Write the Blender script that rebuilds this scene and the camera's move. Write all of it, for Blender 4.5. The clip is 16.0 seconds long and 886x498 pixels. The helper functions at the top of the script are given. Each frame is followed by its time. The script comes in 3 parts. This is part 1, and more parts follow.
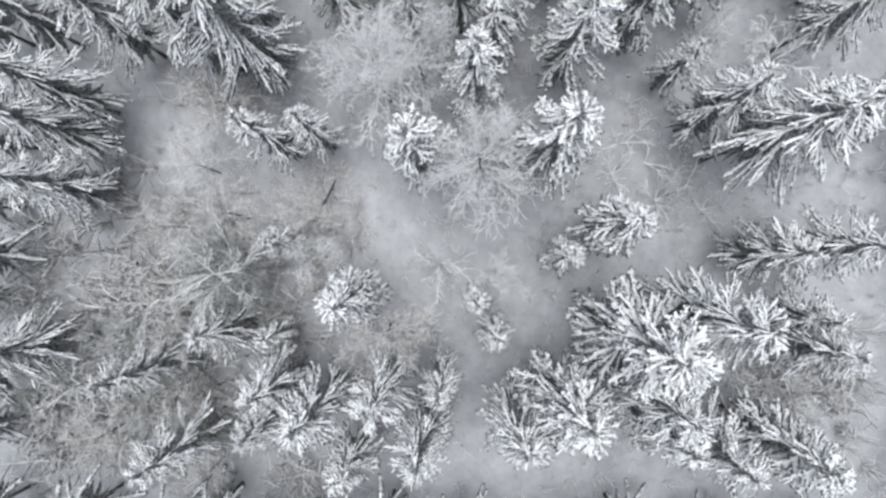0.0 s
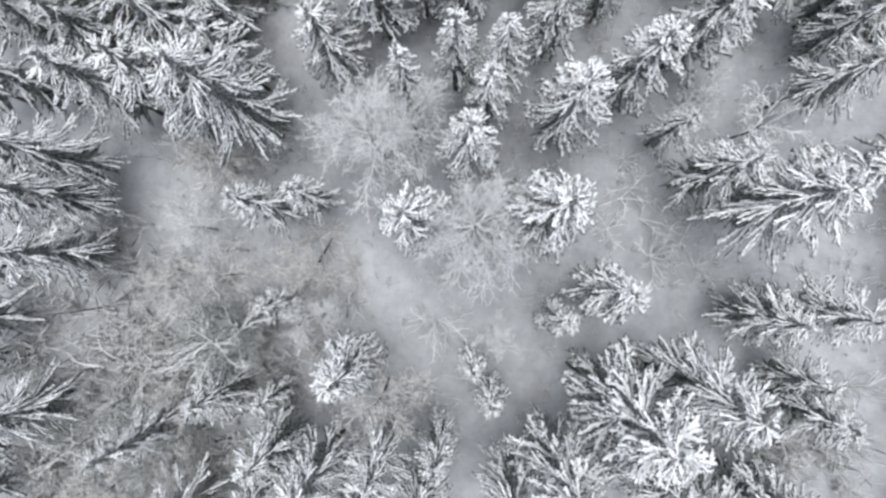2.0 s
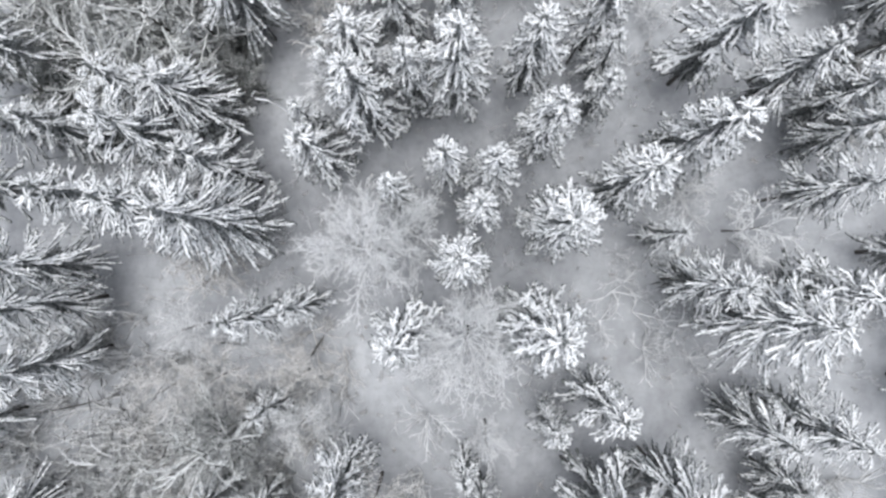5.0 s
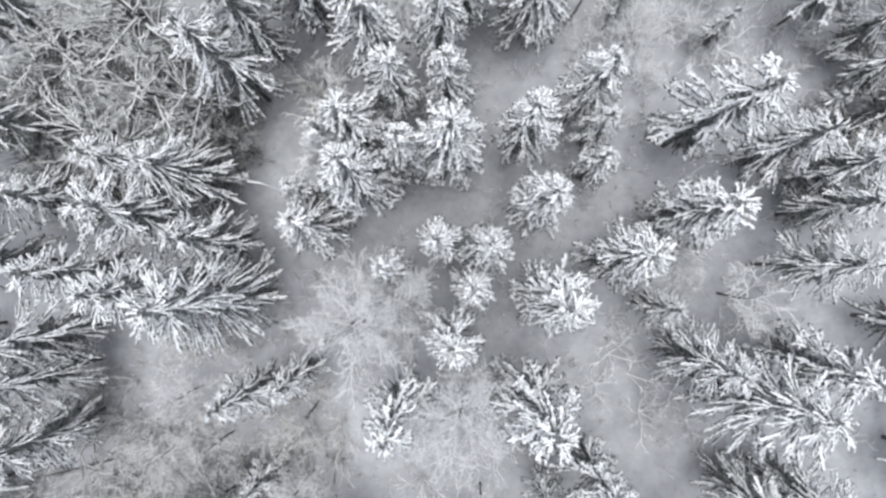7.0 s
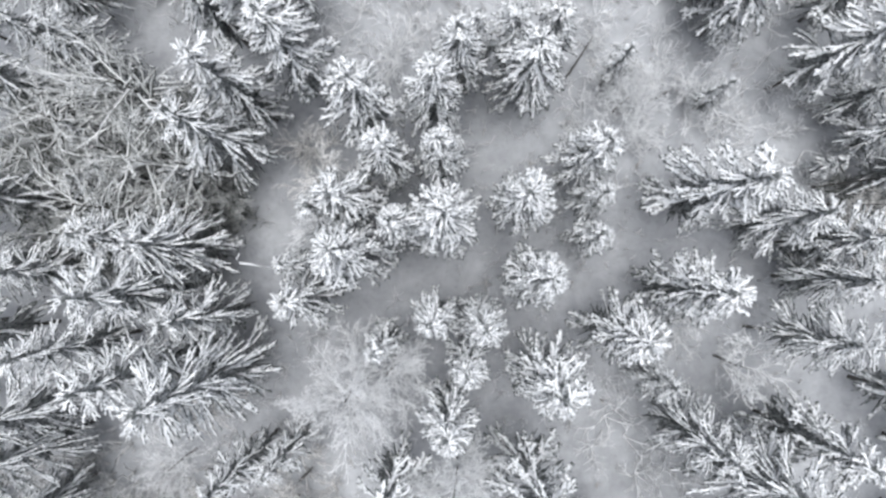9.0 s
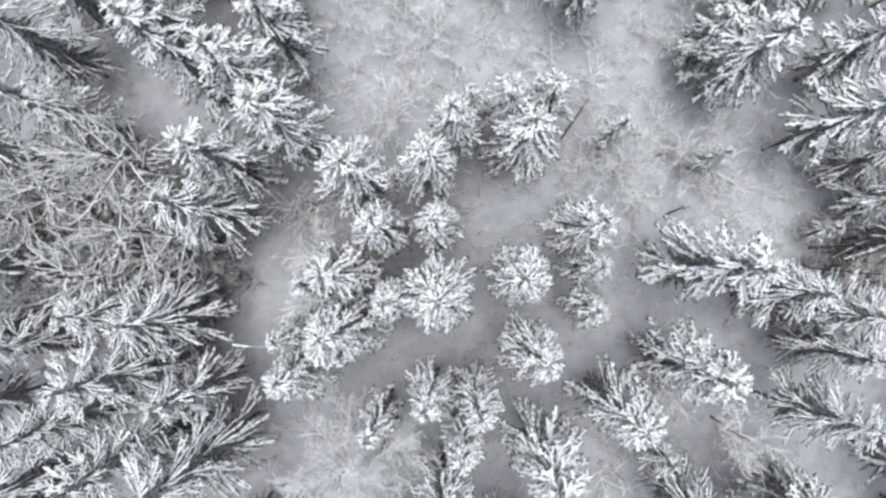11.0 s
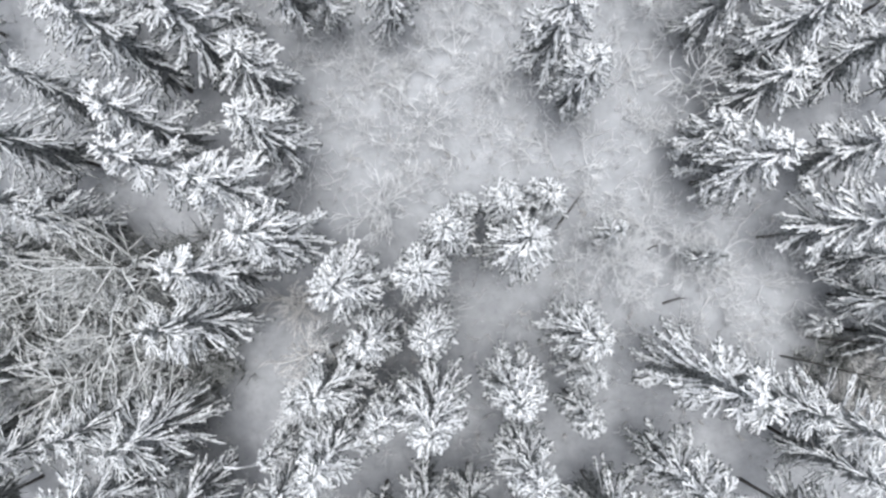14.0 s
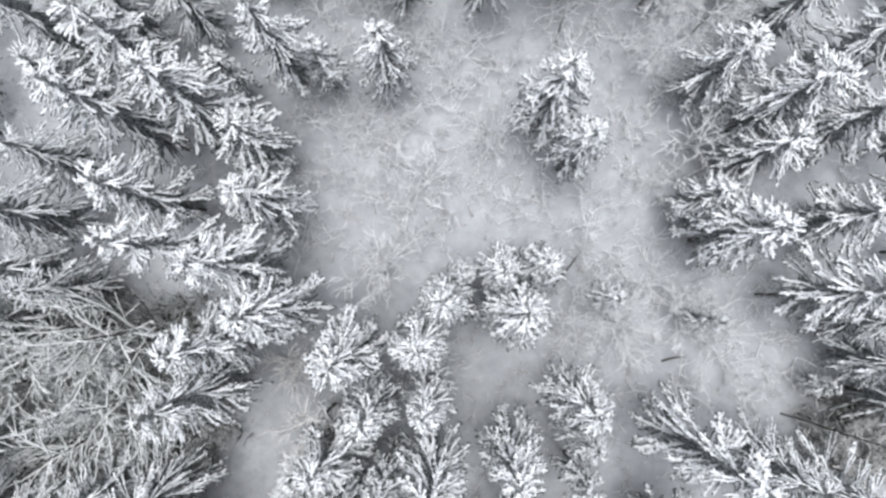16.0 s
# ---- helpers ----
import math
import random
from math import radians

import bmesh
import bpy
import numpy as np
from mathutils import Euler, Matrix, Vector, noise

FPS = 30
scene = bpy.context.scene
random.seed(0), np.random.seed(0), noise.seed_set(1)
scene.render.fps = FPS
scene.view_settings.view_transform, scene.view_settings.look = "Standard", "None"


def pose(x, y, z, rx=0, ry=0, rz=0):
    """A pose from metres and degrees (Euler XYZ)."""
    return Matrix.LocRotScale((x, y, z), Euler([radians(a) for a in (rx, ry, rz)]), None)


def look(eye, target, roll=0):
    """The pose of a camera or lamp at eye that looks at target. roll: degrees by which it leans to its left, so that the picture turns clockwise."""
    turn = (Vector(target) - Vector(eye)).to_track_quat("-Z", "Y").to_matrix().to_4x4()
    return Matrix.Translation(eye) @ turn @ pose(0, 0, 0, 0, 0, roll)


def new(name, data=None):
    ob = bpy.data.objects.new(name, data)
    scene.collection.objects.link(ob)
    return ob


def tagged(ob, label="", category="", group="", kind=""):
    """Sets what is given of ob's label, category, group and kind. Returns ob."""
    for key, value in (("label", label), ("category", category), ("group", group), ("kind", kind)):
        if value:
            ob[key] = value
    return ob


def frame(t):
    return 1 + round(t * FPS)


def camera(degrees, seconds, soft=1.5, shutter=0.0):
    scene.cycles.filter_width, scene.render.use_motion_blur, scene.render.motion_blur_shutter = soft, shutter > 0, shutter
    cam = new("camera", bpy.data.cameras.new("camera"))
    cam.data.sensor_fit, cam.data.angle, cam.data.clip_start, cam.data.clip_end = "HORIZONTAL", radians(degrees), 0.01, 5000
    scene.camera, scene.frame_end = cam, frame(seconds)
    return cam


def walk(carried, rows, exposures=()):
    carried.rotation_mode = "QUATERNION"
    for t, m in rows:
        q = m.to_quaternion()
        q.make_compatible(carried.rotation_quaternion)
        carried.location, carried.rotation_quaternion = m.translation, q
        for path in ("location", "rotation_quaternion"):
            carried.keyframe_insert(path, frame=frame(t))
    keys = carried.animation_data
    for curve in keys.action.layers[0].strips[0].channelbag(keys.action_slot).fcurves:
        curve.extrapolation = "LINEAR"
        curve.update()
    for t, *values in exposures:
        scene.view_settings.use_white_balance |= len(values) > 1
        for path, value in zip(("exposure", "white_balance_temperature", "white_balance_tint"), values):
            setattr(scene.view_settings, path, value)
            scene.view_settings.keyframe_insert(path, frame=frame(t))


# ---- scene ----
# Camera: a drone gliding over the wood, looking almost straight down. Rows: seconds, x, y, z, tilt, lean, turn.
cam = camera(73.0, 16.0, soft=2.65)
PATH = [
    (0, 0.753, 1.038, 57.053, 0.22, 1.674, 0.715),
    (1, 0.898, 3.46, 57.218, 0.348, 1.669, 0.58),
    (2, 1.056, 6.128, 57.325, 0.455, 1.648, 0.463),
    (3, 1.225, 8.944, 57.382, 0.547, 1.614, 0.36),
    (4, 1.401, 11.837, 57.395, 0.628, 1.568, 0.271),
    (5, 1.579, 14.758, 57.371, 0.702, 1.512, 0.191),
    (6, 1.756, 17.673, 57.317, 0.775, 1.45, 0.12),
    (7, 1.931, 20.563, 57.241, 0.852, 1.381, 0.053),
    (8, 2.1, 23.416, 57.148, 0.938, 1.309, -0.01),
    (9, 2.261, 26.23, 57.046, 1.037, 1.236, -0.073),
    (10, 2.412, 29.003, 56.942, 1.154, 1.164, -0.137),
    (11, 2.553, 31.734, 56.842, 1.295, 1.094, -0.206),
    (12, 2.683, 34.42, 56.753, 1.465, 1.029, -0.281),
    (13, 2.8, 37.054, 56.683, 1.667, 0.971, -0.365),
    (14, 2.905, 39.622, 56.637, 1.908, 0.922, -0.46),
    (15, 2.998, 42.103, 56.624, 2.191, 0.884, -0.569),
    (16, 3.08, 44.466, 56.649, 2.523, 0.859, -0.694),
]
walk(cam, [(t, pose(x, y, z, a, b, c)) for t, x, y, z, a, b, c in PATH],
     exposures=[(0, 0.70), (4, 0.78), (9, 0.80), (16, 0.84)])

# ---- light: an overcast winter sky, even and neutral, with a very soft sun behind the cloud ----
world = bpy.data.worlds.new("overcast_sky")
scene.world = world
world.use_nodes = True
wn, wl = world.node_tree.nodes, world.node_tree.links
wn.clear()
sky = wn.new("ShaderNodeTexSky")
sky.sky_type, sky.sun_disc = "NISHITA", False
sky.sun_elevation, sky.sun_rotation = radians(85), radians(0)
sky.air_density, sky.dust_density, sky.ozone_density = 1.0, 3.0, 1.0
pale = wn.new("ShaderNodeHueSaturation")
pale.inputs["Saturation"].default_value = 0.50
back = wn.new("ShaderNodeBackground")
back.inputs["Strength"].default_value = 0.08
wout = wn.new("ShaderNodeOutputWorld")
wl.new(sky.outputs[0], pale.inputs["Color"])
wl.new(pale.outputs[0], back.inputs["Color"])
wl.new(back.outputs[0], wout.inputs["Surface"])

sun_data = bpy.data.lights.new("sun", "SUN")
sun_data.energy, sun_data.angle, sun_data.color = 1.9, radians(50), (0.94, 0.972, 1.0)
sun = new("sun", sun_data)
sun.matrix_world = look((0, 26, 80), (1, 20, 0))


# ---- materials ----
def material(name):
    mat = bpy.data.materials.new(name)
    mat.use_nodes = True
    nodes, links = mat.node_tree.nodes, mat.node_tree.links
    return mat, nodes, links, nodes["Principled BSDF"]


def noise_node(nodes, links, scale, detail=4.0, rough=0.6):
    """Noise in metres of the world, so that neighbours never match."""
    geo = nodes.new("ShaderNodeNewGeometry")
    tex = nodes.new("ShaderNodeTexNoise")
    tex.inputs["Scale"].default_value, tex.inputs["Detail"].default_value = scale, detail
    tex.inputs["Roughness"].default_value = rough
    links.new(geo.outputs["Position"], tex.inputs["Vector"])
    return tex.outputs["Fac"]


def ramp_node(nodes, links, value, stops):
    ramp = nodes.new("ShaderNodeValToRGB")
    ramp.color_ramp.elements[0].position, ramp.color_ramp.elements[0].color = stops[0][0], (*stops[0][1], 1)
    ramp.color_ramp.elements[1].position, ramp.color_ramp.elements[1].color = stops[-1][0], (*stops[-1][1], 1)
    for at, colour in stops[1:-1]:
        ramp.color_ramp.elements.new(at).color = (*colour, 1)
    links.new(value, ramp.inputs["Fac"])
    return ramp.outputs["Color"]


def mix_node(nodes, links, factor, a, b, blend="MIX"):
    mix = nodes.new("ShaderNodeMix")
    mix.data_type, mix.blend_type = "RGBA", blend
    for value, socket in ((factor, mix.inputs[0]), (a, mix.inputs[6]), (b, mix.inputs[7])):
        if isinstance(value, (int, float)):
            socket.default_value = value
        elif isinstance(value, tuple):
            socket.default_value = (*value, 1)
        else:
            links.new(value, socket)
    return mix.outputs[2]


def bump_node(nodes, links, height, bsdf, strength, distance):
    bump = nodes.new("ShaderNodeBump")
    bump.inputs["Strength"].default_value, bump.inputs["Distance"].default_value = strength, distance
    links.new(height, bump.inputs["Height"])
    links.new(bump.outputs["Normal"], bsdf.inputs["Normal"])


def up_facing(nodes, links, low, high, wobble, gain=1.1):
    """How far a face looks up, broken by noise: where snow and rime stay lying."""
    geo = nodes.new("ShaderNodeNewGeometry")
    split = nodes.new("ShaderNodeSeparateXYZ")
    links.new(geo.outputs["Normal"], split.inputs[0])
    fine = noise_node(nodes, links, wobble, 4.0, 0.7)
    add = nodes.new("ShaderNodeMath")
    add.operation = "MULTIPLY_ADD"
    links.new(fine, add.inputs[0])
    add.inputs[1].default_value = gain
    links.new(split.outputs["Z"], add.inputs[2])
    span = nodes.new("ShaderNodeMapRange")
    span.inputs["From Min"].default_value, span.inputs["From Max"].default_value = low, high
    links.new(add.outputs[0], span.inputs["Value"])
    return span.outputs[0]


def snow_material():
    mat, nodes, links, bsdf = material("bough_snow")
    clump = noise_node(nodes, links, 1.6, 4.0)
    colour = ramp_node(nodes, links, clump, [(0.30, (0.71, 0.717, 0.73)), (0.6, (0.84, 0.844, 0.852))])
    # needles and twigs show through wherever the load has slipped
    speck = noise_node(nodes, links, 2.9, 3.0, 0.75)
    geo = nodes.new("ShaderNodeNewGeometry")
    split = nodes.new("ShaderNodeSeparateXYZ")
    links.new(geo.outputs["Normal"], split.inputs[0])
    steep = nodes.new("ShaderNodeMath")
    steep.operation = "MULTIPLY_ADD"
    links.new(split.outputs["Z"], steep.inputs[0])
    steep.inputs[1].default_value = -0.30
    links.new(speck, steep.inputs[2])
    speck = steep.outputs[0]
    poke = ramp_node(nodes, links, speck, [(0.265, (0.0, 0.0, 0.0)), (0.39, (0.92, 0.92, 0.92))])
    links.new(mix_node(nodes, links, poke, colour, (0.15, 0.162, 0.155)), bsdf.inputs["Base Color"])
    bsdf.inputs["Roughness"].default_value = 0.9
    bsdf.inputs["Specular IOR Level"].default_value = 0.15
    bump_node(nodes, links, noise_node(nodes, links, 4.5, 2.0, 0.6), bsdf, 0.8, 0.16)
    return mat


def needle_material():
    mat, nodes, links, bsdf = material("spruce_needles")
    grain = noise_node(nodes, links, 9.0, 5.0, 0.7)
    green = ramp_node(nodes, links, grain, [(0.3, (0.048, 0.057, 0.052)), (0.7, (0.125, 0.137, 0.128))])
    rime = up_facing(nodes, links, 2.8, 4.1, 3.4, 6.5)
    links.new(mix_node(nodes, links, rime, green, (0.62, 0.635, 0.65)), bsdf.inputs["Base Color"])
    bsdf.inputs["Roughness"].default_value = 0.85
    bump_node(nodes, links, noise_node(nodes, links, 25.0, 3.0), bsdf, 0.9, 0.06)
    return mat


def bark_material(name, dark, light, frost, low, high):
    mat, nodes, links, bsdf = material(name)
    grain = noise_node(nodes, links, 6.0, 5.0, 0.7)
    bark = ramp_node(nodes, links, grain, [(0.3, dark), (0.7, light)])
    lying = up_facing(nodes, links, low, high, 4.0)
    links.new(mix_node(nodes, links, lying, bark, frost), bsdf.inputs["Base Color"])
    bsdf.inputs["Roughness"].default_value = 0.9
    bump_node(nodes, links, noise_node(nodes, links, 30.0, 3.0), bsdf, 0.6, 0.03)
    return mat


def ground_material():
    mat, nodes, links, bsdf = material("forest_snow")
    # Darker than snow itself: the forest floor's dim light is put into this colour.
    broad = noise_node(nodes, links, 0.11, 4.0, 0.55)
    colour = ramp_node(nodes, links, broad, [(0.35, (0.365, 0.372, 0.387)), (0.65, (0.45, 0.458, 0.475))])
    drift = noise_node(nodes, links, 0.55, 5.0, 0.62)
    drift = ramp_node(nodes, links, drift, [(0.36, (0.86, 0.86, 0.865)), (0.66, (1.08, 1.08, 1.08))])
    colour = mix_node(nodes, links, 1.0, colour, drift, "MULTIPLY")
    litter = noise_node(nodes, links, 1.7, 6.0, 0.72)
    litter = ramp_node(nodes, links, litter, [(0.52, (0.0, 0.0, 0.0)), (0.74, (0.55, 0.55, 0.55))])
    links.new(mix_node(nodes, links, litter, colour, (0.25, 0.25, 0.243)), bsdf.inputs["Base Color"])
    bsdf.inputs["Roughness"].default_value = 0.95
    bsdf.inputs["Specular IOR Level"].default_value = 0.1
    bump_node(nodes, links, noise_node(nodes, links, 0.9, 6.0), bsdf, 0.5, 0.5)
    return mat


SNOW = snow_material()
NEEDLES = needle_material()
TRUNK = bark_material("spruce_bark", (0.050, 0.045, 0.042), (0.13, 0.118, 0.108), (0.62, 0.63, 0.65), 1.15, 1.6)
RIMED = bark_material("rimed_twigs", (0.25, 0.25, 0.245), (0.46, 0.46, 0.455), (0.85, 0.853, 0.86), -0.35, 0.55)
BROWN = bark_material("brown_rimed_twigs", (0.150, 0.128, 0.106), (0.31, 0.277, 0.243), (0.80, 0.785, 0.77), 0.1, 1.0)
DARK = bark_material("dark_twigs", (0.045, 0.050, 0.045), (0.11, 0.117, 0.106), (0.66, 0.67, 0.665), 0.55, 1.4)
GREY = bark_material("grey_rimed_twigs", (0.15, 0.148, 0.142), (0.31, 0.307, 0.30), (0.76, 0.76, 0.76), 0.1, 1.0)
LICHEN = bark_material("lichened_twigs", (0.16, 0.165, 0.145), (0.33, 0.335, 0.31), (0.81, 0.815, 0.81), 0.28, 1.2)
DEAD = bark_material("dead_bark", (0.045, 0.042, 0.040), (0.12, 0.112, 0.105), (0.55, 0.56, 0.57), 1.45, 2.0)
GROUND = ground_material()


# ---- helpers for things and their parts ----
def part(name, mesh, parent, m=None, label=""):
    ob = new(name, mesh)
    ob.parent = parent
    if m is not None:
        ob.matrix_basis = m
    if label:
        ob["label"] = label
    return ob


def thing(name, x, y, z, label, category, group=""):
    ob = new(name)
    ob.location = (x, y, z)
    ob.empty_display_size = 0.5
    return tagged(ob, label, category, group)


def mesh_from(name, verts, faces, slots, indices=None, smooth=True):
    mesh = bpy.data.meshes.new(name)
    mesh.from_pydata(verts, [], faces)
    for slot in slots:
        mesh.materials.append(slot)
    if indices:
        mesh.polygons.foreach_set("material_index", indices)
    if smooth:
        mesh.polygons.foreach_set("use_smooth", [True] * len(mesh.polygons))
    mesh.update()
    return mesh


def ground_height(x, y):
    """Soft swells of the snow; level to within a hand's breadth where it was trodden."""
    return 0.35 * noise.noise((x * 0.05, y * 0.05, 3.1)) + 0.10 * noise.noise((x * 0.33, y * 0.33, 7.7))


# ---- ground: one sheet to the horizon, fine under the wood and coarse beyond ----
def build_ground():
    def axis(low, high, step, far):
        near = list(np.arange(low, high + 0.01, step))
        out = [far * k for k in (1.0, 0.45, 0.2, 0.08, 0.03)]
        return [low - d for d in out] + near + [high + d for d in reversed(out)]

    xs, ys = axis(-48, 52, 0.8, 2500), axis(-30, 84, 0.8, 2500)
    verts = [(x, y, ground_height(x, y)) for y in ys for x in xs]
    n = len(xs)
    faces = [(j * n + i, j * n + i + 1, (j + 1) * n + i + 1, (j + 1) * n + i) for j in range(len(ys) - 1) for i in range(n - 1)]
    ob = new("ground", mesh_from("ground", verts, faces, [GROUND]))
    tagged(ob, "uneven snow cover on the forest floor, its dim grey painted in", "snow ground", kind="structure")


build_ground()


# ---- spruce ----
def spur(verts, faces, kinds, root, way, up, length, width, kind):
    """A short pointed side shoot: two faces above, one below."""
    side = way.cross(up).normalized()
    base = len(verts)
    verts.extend((root + side * width, root - side * width, root + up * (width * 0.9), root + way * length + up * (0.25 * width)))
    faces.extend(((base, base + 2, base + 3), (base + 2, base + 1, base + 3), (base + 1, base, base + 3)))
    kinds.extend((kind, kind, 1))


def knob(verts, faces, kinds, root, way, length, width, snowy):
    """A stubby side shoot with a blunt, snow-capped end."""
    side = way.cross(Vector((0, 0, 1))).normalized()
    up = side.cross(way)
    base = len(verts)
    end = root + way * length
    verts.extend((root + side * width, root + up * (width * 0.85), root - side * width, end + side * (0.62 * width), end - side * (0.62 * width), root + way * (0.7 * length) + up * (0.8 * width)))
    faces.extend(((base, base + 1, base + 5, base + 3), (base + 1, base + 2, base + 4, base + 5), (base + 3, base + 5, base + 4)))
    kinds.extend([0 if snowy else 1] * 3)


def rope(verts, faces, kinds, start, way, length, radius, sag, rings, rng, bare=0.0, knobs=8, fringe=6, cover=1.0):
    """One laden branch: a lumpy ridge of snow over needles, knobs of snow along its sides, a fringe of bare shoots below."""
    side = Vector((-way.y, way.x, 0)).normalized()
    ahead = way.normalized()
    base = len(verts)
    swing = rng.uniform(-0.10, 0.10) * length
    beat = rng.random() * 6.28
    spine = []
    for k in range(rings + 1):
        s = k / rings
        p = start + way * (length * s) + Vector((0, 0, -sag * length * s * s))
        p += side * (swing * math.sin(3.0 * s) + 0.34 * radius * math.sin(1.9 * k + beat))
        w = radius * (0.72 + 0.42 * math.sin(math.pi * min(1.0, 0.08 + s * 0.78))) * rng.uniform(0.55, 1.40)
        if s < bare:
            w *= 0.55
        spine.append((p, w))
        for a, b in ((-1.0, -0.45), (-0.55, 0.62), (0.55, 0.62), (1.0, -0.45)):
            verts.append(p + side * (a * w * rng.uniform(0.72, 1.28)) + Vector((0, 0, b * w * rng.uniform(0.65, 1.35))))
    for k in range(rings):
        a, b = base + k * 4, base + k * 4 + 4
        laden = (k + 0.5) / rings >= bare and rng.random() < cover
        for j in range(4):
            faces.append((a + j, a + (j + 1) % 4, b + (j + 1) % 4, b + j))
            kinds.append(0 if laden and (j == 1 or j in (0, 2) and rng.random() < 0.78) else 1)
    tip = base + rings * 4
    verts.append(spine[-1][0] + ahead * (spine[-1][1] * 0.9) - Vector((0, 0, spine[-1][1] * 0.3)))
    for j in range(4):
        faces.append((tip + j, tip + (j + 1) % 4, tip + 4))
        kinds.append(0 if j < 3 and rng.random() < cover else 1)
    for i in range(knobs + fringe):
        hang = i >= knobs
        s = (0.30 if hang else max(bare, 0.08)) + (0.66 if hang else 0.92 - bare) * rng.random() ** (1.0 if hang else 0.8)
        k = min(rings - 1, int(s * rings))
        p = spine[k][0].lerp(spine[k + 1][0], s * rings - k)
        w = spine[k][1]
        turn = 1 if i % 2 else -1
        if hang:
            out = (ahead * rng.uniform(0.5, 1.4) + side * turn + Vector((0, 0, rng.uniform(-1.0, -0.3)))).normalized()
            spur(verts, faces, kinds, p + side * (turn * w * 0.4) - Vector((0, 0, 0.5 * w)), out, Vector((0, 0, 1)), radius * rng.uniform(2.2, 3.8), radius * rng.uniform(0.24, 0.42), 1)
        else:
            out = (ahead * rng.uniform(0.1, 0.85) + side * turn + Vector((0, 0, rng.uniform(-0.5, 0.25)))).normalized()
            knob(verts, faces, kinds, p + side * (turn * w * 0.35), out, radius * rng.uniform(1.0, 1.8), radius * rng.uniform(0.36, 0.62), rng.random() < 0.94 * cover)


def bough_mesh(seed, sag, thick, fork, cover=1.0, wide=34, knobs=14, fringe=8):
    """A bough one metre long along x: a drooping stem with a few long side branches, each under its own ridge of snow."""
    rng = random.Random(seed)
    verts, faces, kinds = [], [], []
    lift = 0.12
    way = Vector((1, rng.uniform(-0.08, 0.08), lift))
    rope(verts, faces, kinds, Vector((0, 0, 0)), way, 1.0, thick, sag, 7, rng, 0.06, knobs, fringe, cover)
    for i in range(fork):
        s = rng.uniform(0.12, 0.50)
        turn = (1 if (i + seed) % 2 else -1) * radians(rng.uniform(12, wide))
        start = way * s + Vector((0, 0, -sag * s * s))
        out = Vector((math.cos(turn), math.sin(turn), lift - 1.2 * sag * s))
        rope(verts, faces, kinds, start, out, (0.98 - s) * rng.uniform(0.7, 1.02), thick * 0.88, sag * 1.05, 4, rng, 0.05, knobs // 2, fringe // 3, cover)
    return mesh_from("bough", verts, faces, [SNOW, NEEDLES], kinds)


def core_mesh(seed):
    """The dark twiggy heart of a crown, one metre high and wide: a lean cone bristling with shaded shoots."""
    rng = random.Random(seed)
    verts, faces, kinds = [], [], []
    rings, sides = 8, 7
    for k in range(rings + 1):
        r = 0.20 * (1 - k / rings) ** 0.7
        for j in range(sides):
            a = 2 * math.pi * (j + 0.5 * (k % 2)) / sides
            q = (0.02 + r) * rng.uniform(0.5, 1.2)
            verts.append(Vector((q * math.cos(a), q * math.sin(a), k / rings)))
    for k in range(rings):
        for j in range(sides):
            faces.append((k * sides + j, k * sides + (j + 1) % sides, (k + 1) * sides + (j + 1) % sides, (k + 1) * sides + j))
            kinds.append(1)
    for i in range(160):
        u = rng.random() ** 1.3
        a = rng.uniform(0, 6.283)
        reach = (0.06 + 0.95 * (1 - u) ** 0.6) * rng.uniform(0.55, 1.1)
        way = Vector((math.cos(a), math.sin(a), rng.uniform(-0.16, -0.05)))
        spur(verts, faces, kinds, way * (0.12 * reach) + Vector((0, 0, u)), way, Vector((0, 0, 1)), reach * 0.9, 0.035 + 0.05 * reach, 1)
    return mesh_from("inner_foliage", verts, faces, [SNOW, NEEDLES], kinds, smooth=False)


def trunk_mesh(seed):
    """A tapered stem one metre high, a little crooked, that widens at its foot."""
    rng = random.Random(seed)
    verts, faces = [], []
    rings, sides = 10, 8
    for k in range(rings + 1):
        s = k / rings
        r = 0.0092 * (1.0 - 0.90 * s) * (1.2 if k == 0 else 1.0)
        cx, cy = 0.003 * math.sin(2.6 * s + seed) * s, 0.003 * math.cos(3.1 * s + seed) * s
        for j in range(sides):
            a = 2 * math.pi * j / sides
            q = r * rng.uniform(0.9, 1.1)
            verts.append((cx + q * math.cos(a), cy + q * math.sin(a), s - (0.02 if k == 0 else 0)))
    for k in range(rings):
        for j in range(sides):
            a, b = k * sides, k * sides + sides
            faces.append((a + j, a + (j + 1) % sides, b + (j + 1) % sides, b + j))
    faces.append(tuple(rings * sides + j for j in range(sides)))
    return mesh_from("trunk", verts, faces, [TRUNK])


def leader_mesh(seed):
    """The topmost shoot, a knobbly spike of snow over a few needles."""
    rng = random.Random(seed)
    verts, faces, kinds = [], [], []
    for k in range(7):
        s = k / 6
        r = (0.20 * (1 - s) ** 0.7 + 0.03) * rng.uniform(0.8, 1.25)
        for j in range(7):
            a = 2 * math.pi * j / 7
            q = r * rng.uniform(0.75, 1.3)
            verts.append((q * math.cos(a), q * math.sin(a), s - 0.55))
    for k in range(6):
        for j in range(7):
            faces.append((k * 7 + j, k * 7 + (j + 1) % 7, k * 7 + 7 + (j + 1) % 7, k * 7 + 7 + j))
            kinds.append(1 if (k * 3 + j) % 5 == 0 else 0)
    faces.append(tuple(42 + j for j in range(7)))
    kinds.append(0)
    return mesh_from("leader", verts, faces, [SNOW, NEEDLES], kinds)


